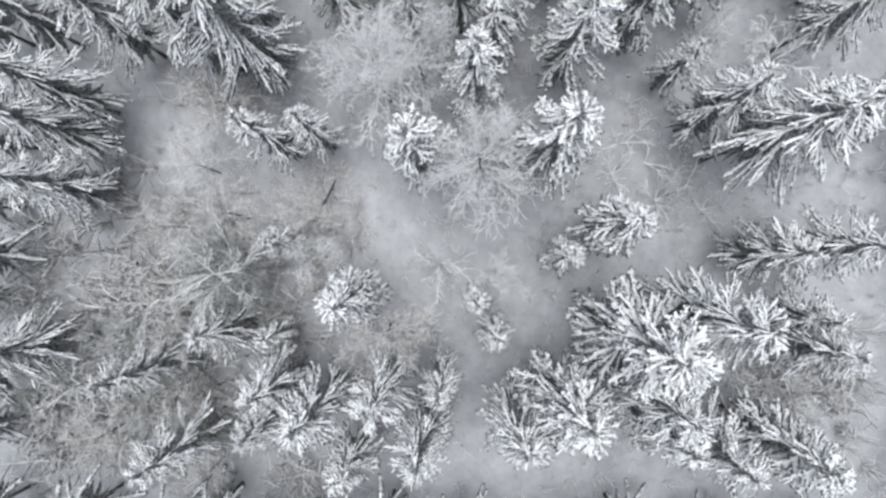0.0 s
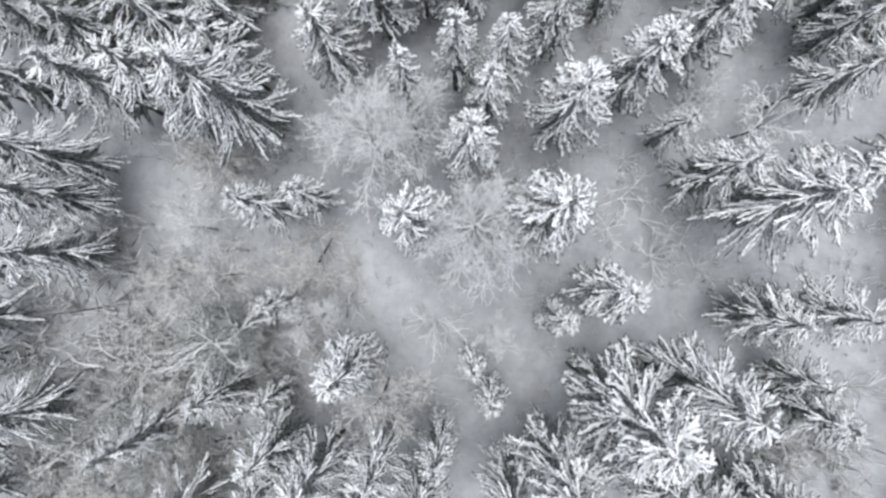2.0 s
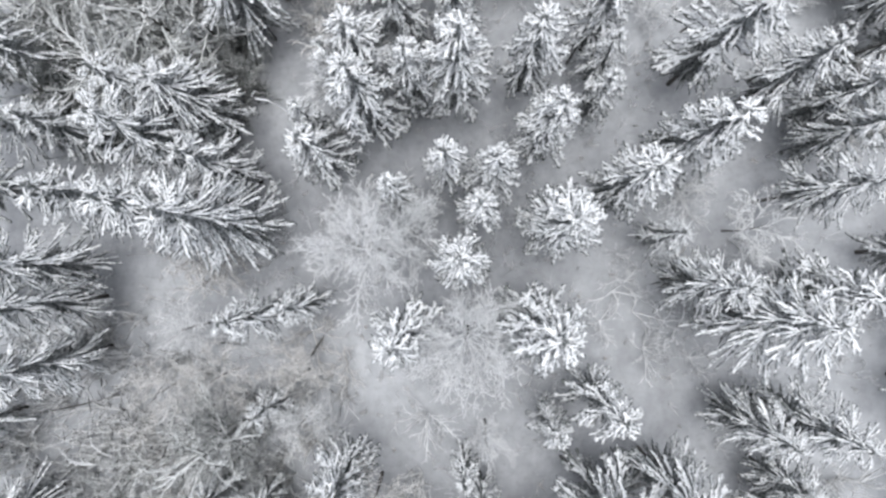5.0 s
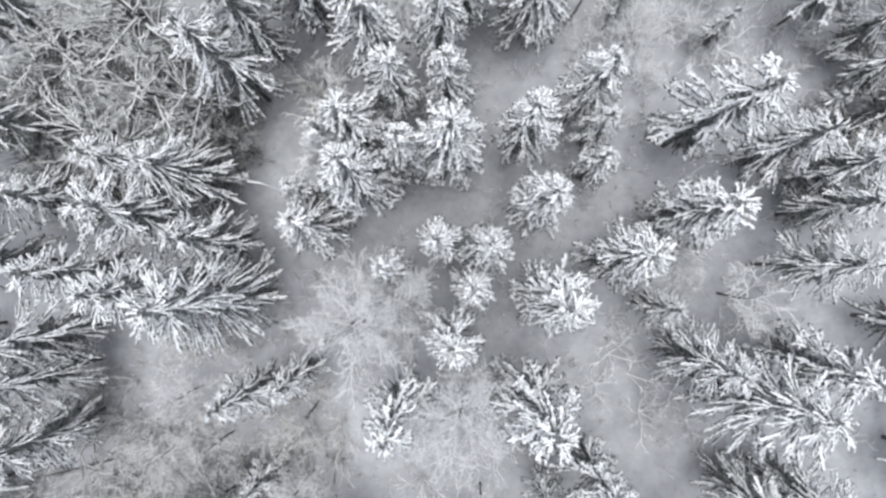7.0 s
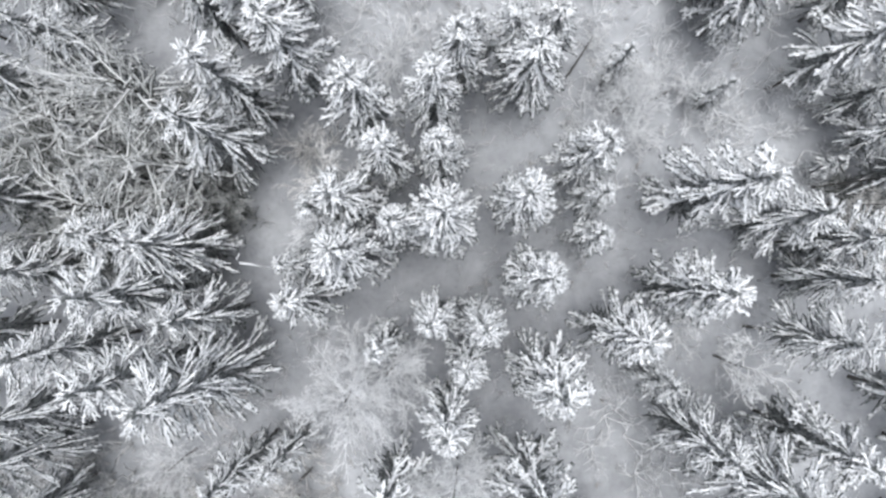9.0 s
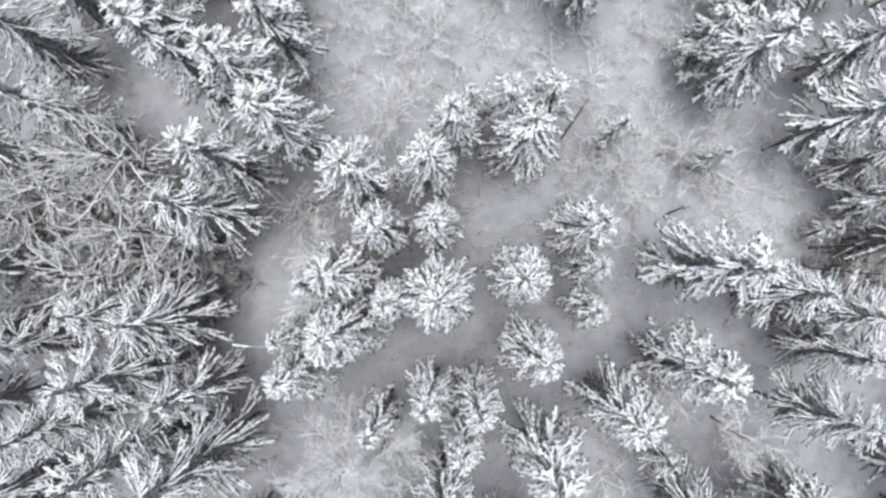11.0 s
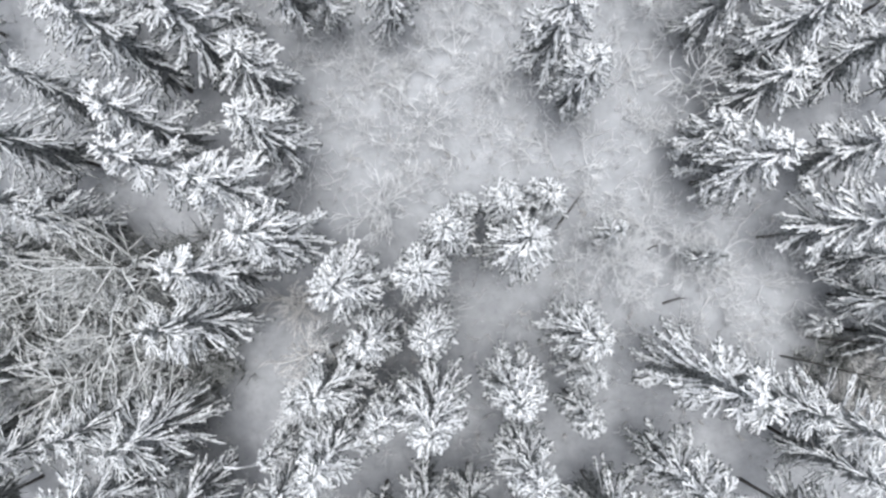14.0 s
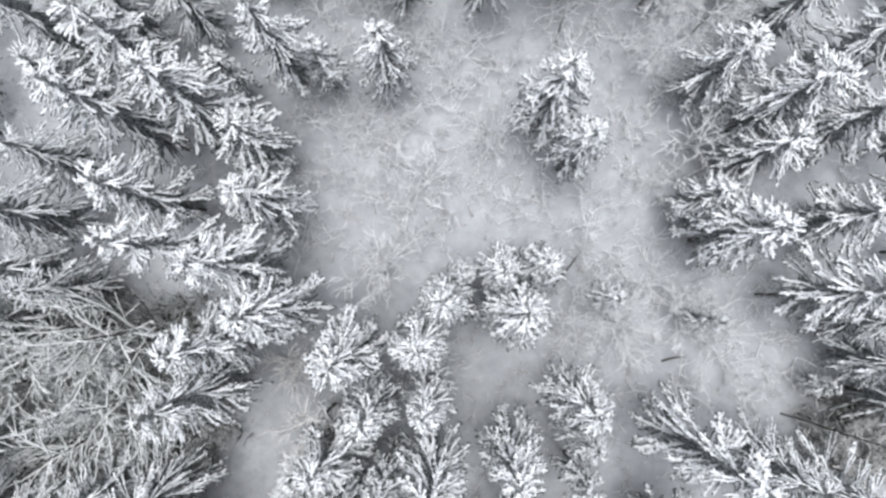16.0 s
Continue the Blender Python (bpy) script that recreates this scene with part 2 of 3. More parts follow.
# four ways in which boughs carry their load: long and slender, full, half shaken off, almost bare
SLENDER = [bough_mesh(11 + k, 0.20 + 0.07 * (k % 4), 0.044 + 0.006 * (k % 3), 1 + k % 2, 0.97, 26) for k in range(8)]
FULL = [bough_mesh(31 + k, 0.22 + 0.07 * (k % 4), 0.048 + 0.007 * (k % 3), 1 + k % 2, 0.97, 30) for k in range(10)]
SHAKEN = [bough_mesh(71 + k, 0.26 + 0.08 * (k % 4), 0.040 + 0.006 * (k % 3), 2, 0.80, 32, 14, 12) for k in range(9)]
SPARSE = [bough_mesh(131 + k, 0.28 + 0.10 * (k % 4), 0.040 + 0.005 * (k % 3), 2, 0.55, 40, 11, 12) for k in range(6)]
SPRIGS = [bough_mesh(51 + k, 0.16 + 0.05 * k, 0.060, 2, 0.92, 34, 14, 4) for k in range(6)]
TRUNKS = [trunk_mesh(k) for k in range(4)]
LEADERS = [leader_mesh(k) for k in range(4)]
CORES = [core_mesh(70 + k) for k in range(4)]
tree_count = 0


def spruce(x, y, h, r, boughs=48, foot=0.26, droop=1.0, load=1.22, lean=(0, 0), label=""):
    """A spruce: its tip h metres up, its crown r metres wide to each side, its lowest live boughs at foot of its height.
    lean: how far its tip stands off its foot."""
    global tree_count
    tree_count += 1
    rng = random.Random(1000 + tree_count)
    z0 = ground_height(x, y) - 0.05
    if not label:
        size = "tall" if h > 19.5 else "slender" if r < 2.1 else "broad" if r > 3.1 else "mid-sized"
        form = "thickly snow-laden boughs" if load > 0.95 else "dark boughs under thin snow"
        label = f"{size} spruce with {form} in the snowy wood"
    r *= 1.46
    top = h - z0
    tree = thing("spruce_tree", x, y, z0, label, "spruce tree", "spruces of the wood")
    tree.rotation_euler = Vector((lean[0], lean[1], h)).to_track_quat("Z", "Y").to_euler() if lean != (0, 0) else (0, 0, 0)
    part("trunk", TRUNKS[tree_count % 4], tree, Matrix.Diagonal((h * 1.05, h * 1.05, top, 1)), "dark grey-brown trunk")
    part("leader", LEADERS[tree_count % 4], tree, Matrix.Translation((0, 0, top - 0.35)) @ pose(0, 0, 0, rng.uniform(-8, 8), rng.uniform(-8, 8), rng.uniform(0, 360)))
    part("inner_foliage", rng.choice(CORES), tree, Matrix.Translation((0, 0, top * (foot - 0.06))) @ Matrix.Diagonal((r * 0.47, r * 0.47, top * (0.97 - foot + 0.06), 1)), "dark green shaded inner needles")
    family = SPARSE if load < 0.78 else SHAKEN if load < 0.95 else FULL if rng.random() < 0.6 else SLENDER
    turn = rng.uniform(0, 360)
    lop = rng.uniform(0, 6.28)
    for i in range(boughs):
        s = (i + rng.uniform(0.1, 0.9)) / boughs
        u = foot + (0.985 - foot) * s ** 0.72
        v = (1 - u) / (1 - foot)
        size = r * (0.12 + 0.95 * v ** 0.62)
        if v > 0.75:
            size *= 1.0 - 1.0 * (v - 0.75)
        turn += 137.5 + rng.uniform(-22, 22)
        size *= rng.uniform(0.84, 1.06) * (1 + 0.12 * math.cos(radians(turn) - lop))
        rise = (-27 * v ** 0.8 + 20 * (1 - v) ** 2.2) * droop + rng.uniform(-9, 9)
        width = (1.05 * size ** 0.60 + 0.10) * load * rng.uniform(0.88, 1.15) * (1 + 0.12 * (1 - v) ** 2)
        mesh = rng.choice(SPRIGS) if v < 0.14 and load > 0.95 else rng.choice(family)
        m = pose(0, 0, u * top, 0, 0, turn) @ pose(0, 0, 0, rng.uniform(-14, 14), -rise, 0) @ Matrix.Diagonal((size, width, width, 1))
        part("bough", mesh, tree, m)
    return tree


def crown_mesh(seed, boughs):
    """A whole crown in one mesh, one metre high and about a seventh as wide, for the trees past the edge of the view."""
    rng = random.Random(seed)
    verts, faces, kinds = [], [], []
    turn = 0.0
    for i in range(boughs):
        s = (i + rng.random()) / boughs
        u = 0.22 + 0.76 * s ** 0.8
        v = (1 - u) / 0.78
        size = 0.19 * (0.12 + 0.9 * v ** 0.55) * rng.uniform(0.75, 1.15)
        turn += radians(137.5 + rng.uniform(-22, 22))
        way = Vector((math.cos(turn), math.sin(turn), 0.35 - 0.75 * v ** 0.6))
        rope(verts, faces, kinds, Vector((0, 0, u)), way, size, 0.0060 + 0.018 * size, rng.uniform(0.25, 0.55), 4, rng, 0.10, 5, 3, 0.85)
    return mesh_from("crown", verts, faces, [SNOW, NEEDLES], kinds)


CROWNS = [crown_mesh(90 + k, 36) for k in range(4)]


def far_spruce(x, y, h):
    """A spruce of the surrounding wood, its crown one mesh."""
    global tree_count
    tree_count += 1
    rng = random.Random(1000 + tree_count)
    tree = thing("spruce_tree", x, y, ground_height(x, y) - 0.05, "snow-laden spruce at the edge of the wood", "spruce tree", "spruces of the surrounding wood")
    part("trunk", TRUNKS[tree_count % 4], tree, Matrix.Diagonal((h, h, h, 1)), "dark grey-brown trunk")
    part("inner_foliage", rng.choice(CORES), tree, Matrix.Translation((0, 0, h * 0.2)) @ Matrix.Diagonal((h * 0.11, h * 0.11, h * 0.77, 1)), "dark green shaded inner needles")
    part("crown", CROWNS[tree_count % 4], tree, pose(0, 0, 0, 0, 0, rng.uniform(0, 360)) @ Matrix.Diagonal((h * rng.uniform(0.85, 1.15), h, h, 1)))


# ---- bare broadleaved trees and shrubs, every twig coated with rime ----
def tube(verts, faces, points, radii, sides=3):
    base = len(verts)
    for k, p in enumerate(points):
        q = points[min(k + 1, len(points) - 1)] - points[max(k - 1, 0)]
        q.normalize()
        a = q.orthogonal().normalized()
        b = q.cross(a)
        for j in range(sides):
            t = 2 * math.pi * j / sides
            verts.append(p + a * (radii[k] * math.cos(t)) + b * (radii[k] * math.sin(t)))
    for k in range(len(points) - 1):
        for j in range(sides):
            u, w = base + k * sides, base + (k + 1) * sides
            faces.append((u + j, u + (j + 1) % sides, w + (j + 1) % sides, w + j))


def grow(verts, faces, start, way, length, radius, level, rng, spread, counts, least, crook=0.31):
    """A crooked branch with its side branches, down to the finest twigs."""
    points, p, d = [start], start.copy(), way.normalized()
    steps = (5, 3, 2, 1)[level]
    for k in range(steps):
        d = (d + Vector((rng.uniform(-1, 1), rng.uniform(-1, 1), rng.uniform(-0.5, 0.8))) * crook).normalized()
        p = p + d * (length / steps)
        points.append(p.copy())
    tube(verts, faces, points, [radius * (1 - 0.62 * k / steps) for k in range(steps + 1)], 4 if level == 0 else 3)
    if level >= len(counts):
        return
    for i in range(counts[level]):
        s = 0.18 + 0.82 * (i + rng.random()) / counts[level]
        k = min(steps - 1, int(s * steps))
        f = s * steps - k
        q = points[k].lerp(points[k + 1], f)
        axis = (points[k + 1] - points[k]).normalized()
        out = axis.orthogonal().normalized()
        out.rotate(Matrix.Rotation(rng.uniform(0, 6.283), 3, axis))
        w = (axis + out * spread * rng.uniform(0.6, 1.3)).normalized()
        grow(verts, faces, q, w, length * rng.uniform(0.34, 0.58) * (1.15 - 0.45 * s), max(least, radius * 0.62), level + 1, rng, spread, counts, least, crook)


def limb_mesh(seed, slot, counts, spread, radius, least=0.0056, crook=0.31):
    """A limb one metre long along x with its crown of twigs."""
    rng = random.Random(seed)
    verts, faces = [], []
    grow(verts, faces, Vector((0, 0, 0)), Vector((1, 0, 0.05)), 1.0, radius, 0, rng, spread, counts, least, crook)
    return mesh_from("limb", verts, faces, [slot])


def stem_mesh(seed, slot):
    rng = random.Random(seed)
    verts, faces = [], []
    points = [Vector((0.012 * math.sin(5 * k / 7 + seed), 0.012 * math.cos(4 * k / 7 + seed), k / 7 - (0.03 if k == 0 else 0))) for k in range(8)]
    tube(verts, faces, points, [0.016 * (1 - 0.75 * k / 7) * rng.uniform(0.9, 1.1) for k in range(8)], 6)
    return mesh_from("trunk", verts, faces, [slot])


PALE_LIMBS = [limb_mesh(100 + k, RIMED, (11, 6, 3), 1.0, 0.0125, 0.0050) for k in range(5)]
BROWN_LIMBS = [limb_mesh(200 + k, BROWN, (10, 6, 3), 1.0, 0.0135, 0.0056) for k in range(4)]
OPEN_LIMBS = [limb_mesh(300 + k, LICHEN, (6, 3), 0.70, 0.027, 0.0115, 0.22) for k in range(5)]
DARK_LIMBS = [limb_mesh(400 + k, DARK, (9, 6, 2), 1.0, 0.018) for k in range(3)]
SHOOTS = {
    "pale": [limb_mesh(500 + k, RIMED, (8, 4), 0.95, 0.016, 0.0085) for k in range(4)],
    "brown": [limb_mesh(520 + k, BROWN, (7, 4), 0.9, 0.018, 0.010) for k in range(3)],
    "open": [limb_mesh(540 + k, RIMED, (6, 3), 0.7, 0.019, 0.0095, 0.26) for k in range(3)],
}
STEMS = [stem_mesh(k, TRUNK) for k in range(3)]
KINDS = {
    "pale": (PALE_LIMBS, "bare broadleaved tree with fine white-rimed twigs", "bare tree", "broadleaved_tree"),
    "brown": (BROWN_LIMBS, "bare brown-twigged broadleaved tree dusted with rime", "bare tree", "broadleaved_tree"),
    "dark": (DARK_LIMBS, "dark twiggy thicket with little rime", "bare tree", "broadleaved_tree"),
    "open": (OPEN_LIMBS, "bare tree with forked snow-covered branches", "bare tree", "broadleaved_tree"),
}
KINDS["laden"] = ([limb_mesh(600 + k, RIMED, (9, 5), 0.95, 0.023, 0.0105) for k in range(4)], "bare broadleaved tree with thickly snowed branches", "bare tree", "broadleaved_tree")
KINDS["russet"] = ([limb_mesh(620 + k, BROWN, (9, 5), 0.95, 0.024, 0.0115) for k in range(4)], "bare brown-twigged tree with clots of rime", "bare tree", "broadleaved_tree")
bare_count = 0


def bare_tree(x, y, h, r, kind="pale", limbs=10, fork=0.35, label=""):
    """A leafless tree h metres high and r metres wide to each side; its limbs leave the stem above fork of its height."""
    global bare_count
    bare_count += 1
    rng = random.Random(5000 + bare_count)
    meshes, words, category, name = KINDS[kind]
    z0 = ground_height(x, y) - 0.05
    tree = thing(name, x, y, z0, label or words, category, "bare trees of the wood")
    stem = h * 0.8
    part("trunk", rng.choice(STEMS), tree, Matrix.Diagonal((h * 0.75, h * 0.75, stem, 1)) @ pose(0, 0, 0, 0, 0, rng.uniform(0, 360)))
    turn = rng.uniform(0, 360)
    for i in range(limbs):
        s = (i + rng.uniform(0.1, 0.9)) / limbs
        at = fork + (1 - fork) * s
        turn += 137.5 + rng.uniform(-25, 25)
        reach = r * (1.05 - 0.45 * s) * rng.uniform(0.8, 1.15)
        top = h * (0.62 + 0.38 * s) * rng.uniform(0.92, 1.0)
        rise = max(0.2, top - at * stem)
        length = math.hypot(reach, rise)
        m = pose(0, 0, at * stem, 0, 0, turn) @ pose(0, 0, 0, 0, -math.degrees(math.atan2(rise, reach)), 0) @ pose(0, 0, 0, rng.uniform(0, 360)) @ Matrix.Diagonal((length, length * 0.9, length * 0.9, 1))
        part("limb", rng.choice(meshes), tree, m)
    return tree


def shrub(x, y, h, r, kind="pale", stems=7, label=""):
    """A many-stemmed bush whose rimed shoots rise from one stool."""
    global bare_count
    bare_count += 1
    rng = random.Random(7000 + bare_count)
    meshes = SHOOTS[kind]
    bush = thing("shrub", x, y, ground_height(x, y) - 0.05, label or "low leafless shrub with rimed shoots on the snow", "shrub", "shrubs of the wood")
    for i in range(stems):
        turn = 360 * i / stems + rng.uniform(-25, 25)
        reach, rise = r * rng.uniform(0.4, 1.0), h * rng.uniform(0.6, 1.0)
        length = math.hypot(reach, rise)
        m = pose(0, 0, 0, 0, 0, turn) @ pose(0, 0, 0, 0, -math.degrees(math.atan2(rise, reach)), 0) @ pose(0, 0, 0, rng.uniform(0, 360)) @ Matrix.Diagonal((length, length, length, 1))
        part("shoot", rng.choice(meshes), bush, m)
    return bush


# ---- undergrowth: countless thin rimed shoots and dry stalks standing out of the snow ----
def build_undergrowth(name, label, slot, count, seed, low, high, cover, thick=1.0):
    rng = random.Random(seed)
    verts, faces = [], []
    made = 0
    while made < count:
        x, y = rng.uniform(-42, 45), rng.uniform(-24, 74)
        if rng.random() > cover(x, y):
            continue
        made += 1
        root = Vector((x, y, ground_height(x, y) - 0.03))
        for i in range(rng.randint(3, 6)):
            a = rng.uniform(0, 6.283)
            tall = rng.uniform(low, high)
            lean = rng.uniform(0.15, 1.1) * tall
            p1 = root + Vector((math.cos(a) * lean * 0.35, math.sin(a) * lean * 0.35, tall * 0.6))
            p2 = root + Vector((math.cos(a + 0.3) * lean, math.sin(a + 0.3) * lean, tall))
            w = rng.uniform(0.022, 0.046) * thick
            tube(verts, faces, [root, p1, p2], [w * 1.2, w, w * 0.6])
            b = a + rng.choice((-0.8, 0.8))
            p3 = p1 + Vector((math.cos(b) * lean * 0.5, math.sin(b) * lean * 0.5, tall * 0.3))
            tube(verts, faces, [p1, p3], [w * 0.8, w * 0.5])
    ob = new(name, mesh_from(name, verts, faces, [slot]))
    tagged(ob, label, "undergrowth", kind="stuff")


def near_track(x, y):
    """How near a place lies to the bare, trodden glade that winds between the trees: 0 on it, 1 well off it."""
    line = 3.0 + 2.2 * math.sin(0.16 * y + 2.2) - 0.12 * y
    return min(1.0, abs(x - line) / 4.0) if y < 14 else 1.0


def scrub_cover(x, y):
    n = 0.5 + 0.9 * noise.noise((x * 0.12, y * 0.12, 1.5))
    if y > 44 and -12 < x < 24:
        n += 0.15
    if x < -9 and y < 12:
        n += 0.3
    return max(0.0, min(1.0, n)) * near_track(x, y)


def dry_cover(x, y):
    n = 0.25 + 0.9 * noise.noise((x * 0.10, y * 0.10, 9.5))
    if x < -6 and y < 12:
        n += 0.5
    return max(0.0, min(1.0, n)) * near_track(x, y)


def open_cover(x, y):
    """The open snow between the trees, nowhere quite bare but on the track."""
    return max(0.0, min(1.0, 0.55 + 1.0 * noise.noise((x * 0.16, y * 0.16, 12.5)))) * (0.15 + 0.85 * near_track(x, y))


build_undergrowth("undergrowth", "fine white-rimed shoots standing out of the snow", RIMED, 1700, 41, 0.4, 1.8, scrub_cover, 0.8)
build_undergrowth("low_shoots", "faint grey shoots and grass half buried in the snow", GREY, 1000, 45, 0.15, 0.7, open_cover, 0.8)
build_undergrowth("dry_stalks", "dry brownish stalks and twigs poking through the snow", BROWN, 300, 42, 0.3, 1.1, dry_cover)


def north_brush(x, y):
    """Dark brush under the broadleaved trees, densest at its heart."""
    near = max(1.3 - math.hypot((x + 29.5) / 11.0, (y - 33.5) / 8.2), 1.1 - math.hypot((x - 38.5) / 4.5, (y - 29.5) / 4.5))
    return max(0.0, min(1.0, 1.6 * near + 0.6 * noise.noise((x * 0.25, y * 0.25, 4.4))))


def south_brush(x, y):
    near = max(1.25 - math.hypot((x + 29) / 17.0, (y + 9) / 16.0), 0.75 - math.hypot((x - 34) / 8.0, (y + 11) / 9.0))
    return max(0.0, min(1.0, near + 0.9 * noise.noise((x * 0.2, y * 0.2, 6.6))))


build_undergrowth("brush", "dark tangled brush with patches of rime", DARK, 1600, 43, 0.8, 3.2, north_brush, 1.6)
build_undergrowth("grey_brush", "grey tangle of rimed stems and shoots", GREY, 900, 44, 0.8, 3.8, south_brush, 1.9)


def build_scrub(count, seed):
    """The waist-high thicket of rimed, forking stems that has come up in the clearing and along its edge."""
    rng = random.Random(seed)
    verts, faces = [], []
    made = 0
    while made < count:
        x, y = rng.uniform(-12, 36), rng.uniform(32, 72)
        if y > 45:
            thick = 0.75 - 0.03 * max(0.0, x - 14) - (0.6 if math.hypot(x - 5.5, y - 50.5) < 3.2 else 0)
        else:
            thick = 0.7 if x > 13 else 0.0
        thick += 0.8 * noise.noise((x * 0.17, y * 0.17, 2.2))
        if rng.random() > thick or x < -9 and y < 46:
            continue
        made += 1
        root = Vector((x, y, ground_height(x, y) - 0.05))
        size = rng.uniform(1.2, 3.0)
        for i in range(rng.randint(2, 4)):
            a = rng.uniform(0, 6.283)
            way = Vector((math.cos(a), math.sin(a), rng.uniform(0.25, 1.3)))
            grow(verts, faces, root, way, size * rng.uniform(0.7, 1.15), 0.055, 0, rng, 0.9, (4, 2), 0.032)
    ob = new("scrub", mesh_from("scrub", verts, faces, [RIMED]))
    tagged(ob, "tangled white-rimed scrub standing in the clearing", "scrub", kind="stuff")


build_scrub(320, 61)


# ---- the trees, from the start of the walk to its end: x, y, height, crown radius ----
spruce(-2.85, 8.7, 20.2, 2.7, 26)
spruce(8.1, 9.5, 21.2, 3.3, 46)
spruce(13.0, 3.4, 17.0, 2.6)
spruce(9.3, 1.0, 12.7, 1.7, 39)
spruce(-7.5, -2.8, 19.0, 2.5)
spruce(1.6, 14.6, 19.5, 2.4)
spruce(2.1, -3.2, 11.4, 1.4, 34, load=1.0)
spruce(3.6, -5.7, 12.0, 1.6, 40, load=1.0)
spruce(20.8, 12.7, 17.9, 3.1, load=0.85)
spruce(23.1, 9.8, 20.7, 4.0, 60, foot=0.42, load=0.85, lean=(2.2, 0.7))
spruce(13.1, -4.9, 25.0, 4.1, 64)
spruce(18.5, -3.3, 23.6, 3.7, 60, load=0.94)
spruce(28.8, -3.9, 12.5, 2.5, load=0.85)
spruce(28.9, -6.2, 15.2, 2.6, load=0.85)
spruce(14.9, -9.2, 22.0, 3.2, load=0.85)
spruce(16.6, -12.4, 17.5, 2.8)
spruce(20.1, -13.6, 18.0, 3.2, load=0.85)
spruce(25.3, -13.1, 18.0, 3.2)
spruce(8.7, -9.6, 22.3, 3.3, 57)
spruce(5.3, -12.2, 19.0, 3.0, 57, load=0.94)
spruce(-2.0, -13.4, 18.6, 2.8, 52, load=0.85)
spruce(-4.9, -9.2, 21.2, 2.6, 42, load=0.9)
spruce(-10.0, -10.9, 19.6, 2.9, 48, load=0.94)
spruce(-0.6, -9.3, 17.0, 1.8, load=0.85)
spruce(-14.2, -9.9, 15.4, 2.6, load=0.82)
spruce(-14.8, 10.0, 17.5, 2.3, 36, load=0.92)
spruce(-11.4, 10.8, 15.2, 1.9, 32, load=0.9)
spruce(-15.2, -13.3, 14.1, 2.3, load=0.7)
spruce(-22.0, -15.2, 16.0, 2.7, load=0.79)
spruce(-8.2, -16.1, 14.0, 2.2)
spruce(-19.1, -5.7, 13.3, 2.5, load=0.72)
spruce(-24.2, -8.6, 17.4, 2.4, 40, load=0.66)
spruce(-15.2, -6.4, 9.7, 1.6, 32)
spruce(-14.7, 1.7, 10.5, 1.9, 37, load=0.8)
spruce(29.2, 1.8, 17.0, 3.2, load=0.85)
spruce(25.6, 1.2, 15.0, 2.8, load=0.85)
spruce(30.2, 12.1, 17.0, 3.2)
spruce(18.6, 16.6, 12.6, 2.0, 39, load=0.75)
spruce(-32.6, 10.8, 18.0, 3.0, 64, load=0.80)
spruce(-32.0, 6.0, 18.0, 2.9, 62, load=0.80)
spruce(-36.6, -7.6, 14.0, 3.2, load=0.79)
spruce(-32.6, 14.0, 18.0, 3.4, load=0.79)
spruce(-31.8, 25.4, 14.0, 2.6, load=0.79)
# around the middle of the walk
spruce(0.5, 21.9, 18.2, 2.0)
spruce(4.2, 21.5, 18.5, 2.1)
spruce(3.1, 18.5, 17.8, 1.9)
spruce(9.2, 17.2, 20.0, 3.0)
spruce(14.8, 20.7, 18.5, 3.0)
spruce(8.6, 25.0, 18.5, 2.5)
spruce(-3.4, 19.8, 17.6, 1.6, 39)
spruce(-21.8, 23.8, 21.2, 3.6, 57, load=0.81)
spruce(-17.6, 21.9, 17.8, 2.6, load=0.92)
spruce(-10.0, 23.3, 15.8, 2.6, load=1.2)
spruce(-10.6, 26.0, 14.5, 1.5, 40)
spruce(-5.8, 26.9, 20.5, 2.8)
spruce(-2.3, 29.0, 17.8, 1.9)
spruce(1.5, 29.3, 20.3, 3.0)
spruce(-6.6, 30.9, 17.0, 2.9, 50)
spruce(-8.6, 30.2, 15.0, 2.0, 36, load=1.0)
spruce(-3.1, 34.5, 17.4, 2.3)
spruce(1.0, 34.7, 16.6, 2.1)
spruce(7.3, 30.7, 18.2, 2.6)
spruce(13.1, 34.6, 16.0, 2.5)
spruce(13.2, 28.2, 13.7, 1.7)
spruce(13.6, 31.4, 13.0, 1.9, load=0.85)
spruce(21.5, 31.3, 21.5, 3.3)
spruce(27.9, 29.5, 16.5, 3.0, load=0.85)
spruce(20.0, 24.0, 19.5, 3.0)
spruce(32.4, 27.8, 15.5, 3.2, load=0.85)
spruce(32.0, 24.7, 16.0, 2.8, load=0.85)
spruce(29.3, 20.0, 16.5, 3.0, foot=0.42, load=0.85, lean=(1.8, 0.2))
spruce(-20.3, 27.4, 17.0, 3.8, 57, load=0.81)
spruce(-24.3, 28.0, 17.0, 3.0, load=0.80)
spruce(-28.0, 19.5, 18.0, 3.0, load=0.81)
spruce(-20.5, 18.3, 22.8, 3.3, 57, load=0.81)
spruce(-16.2, 17.4, 23.8, 4.0, 62, load=0.86)
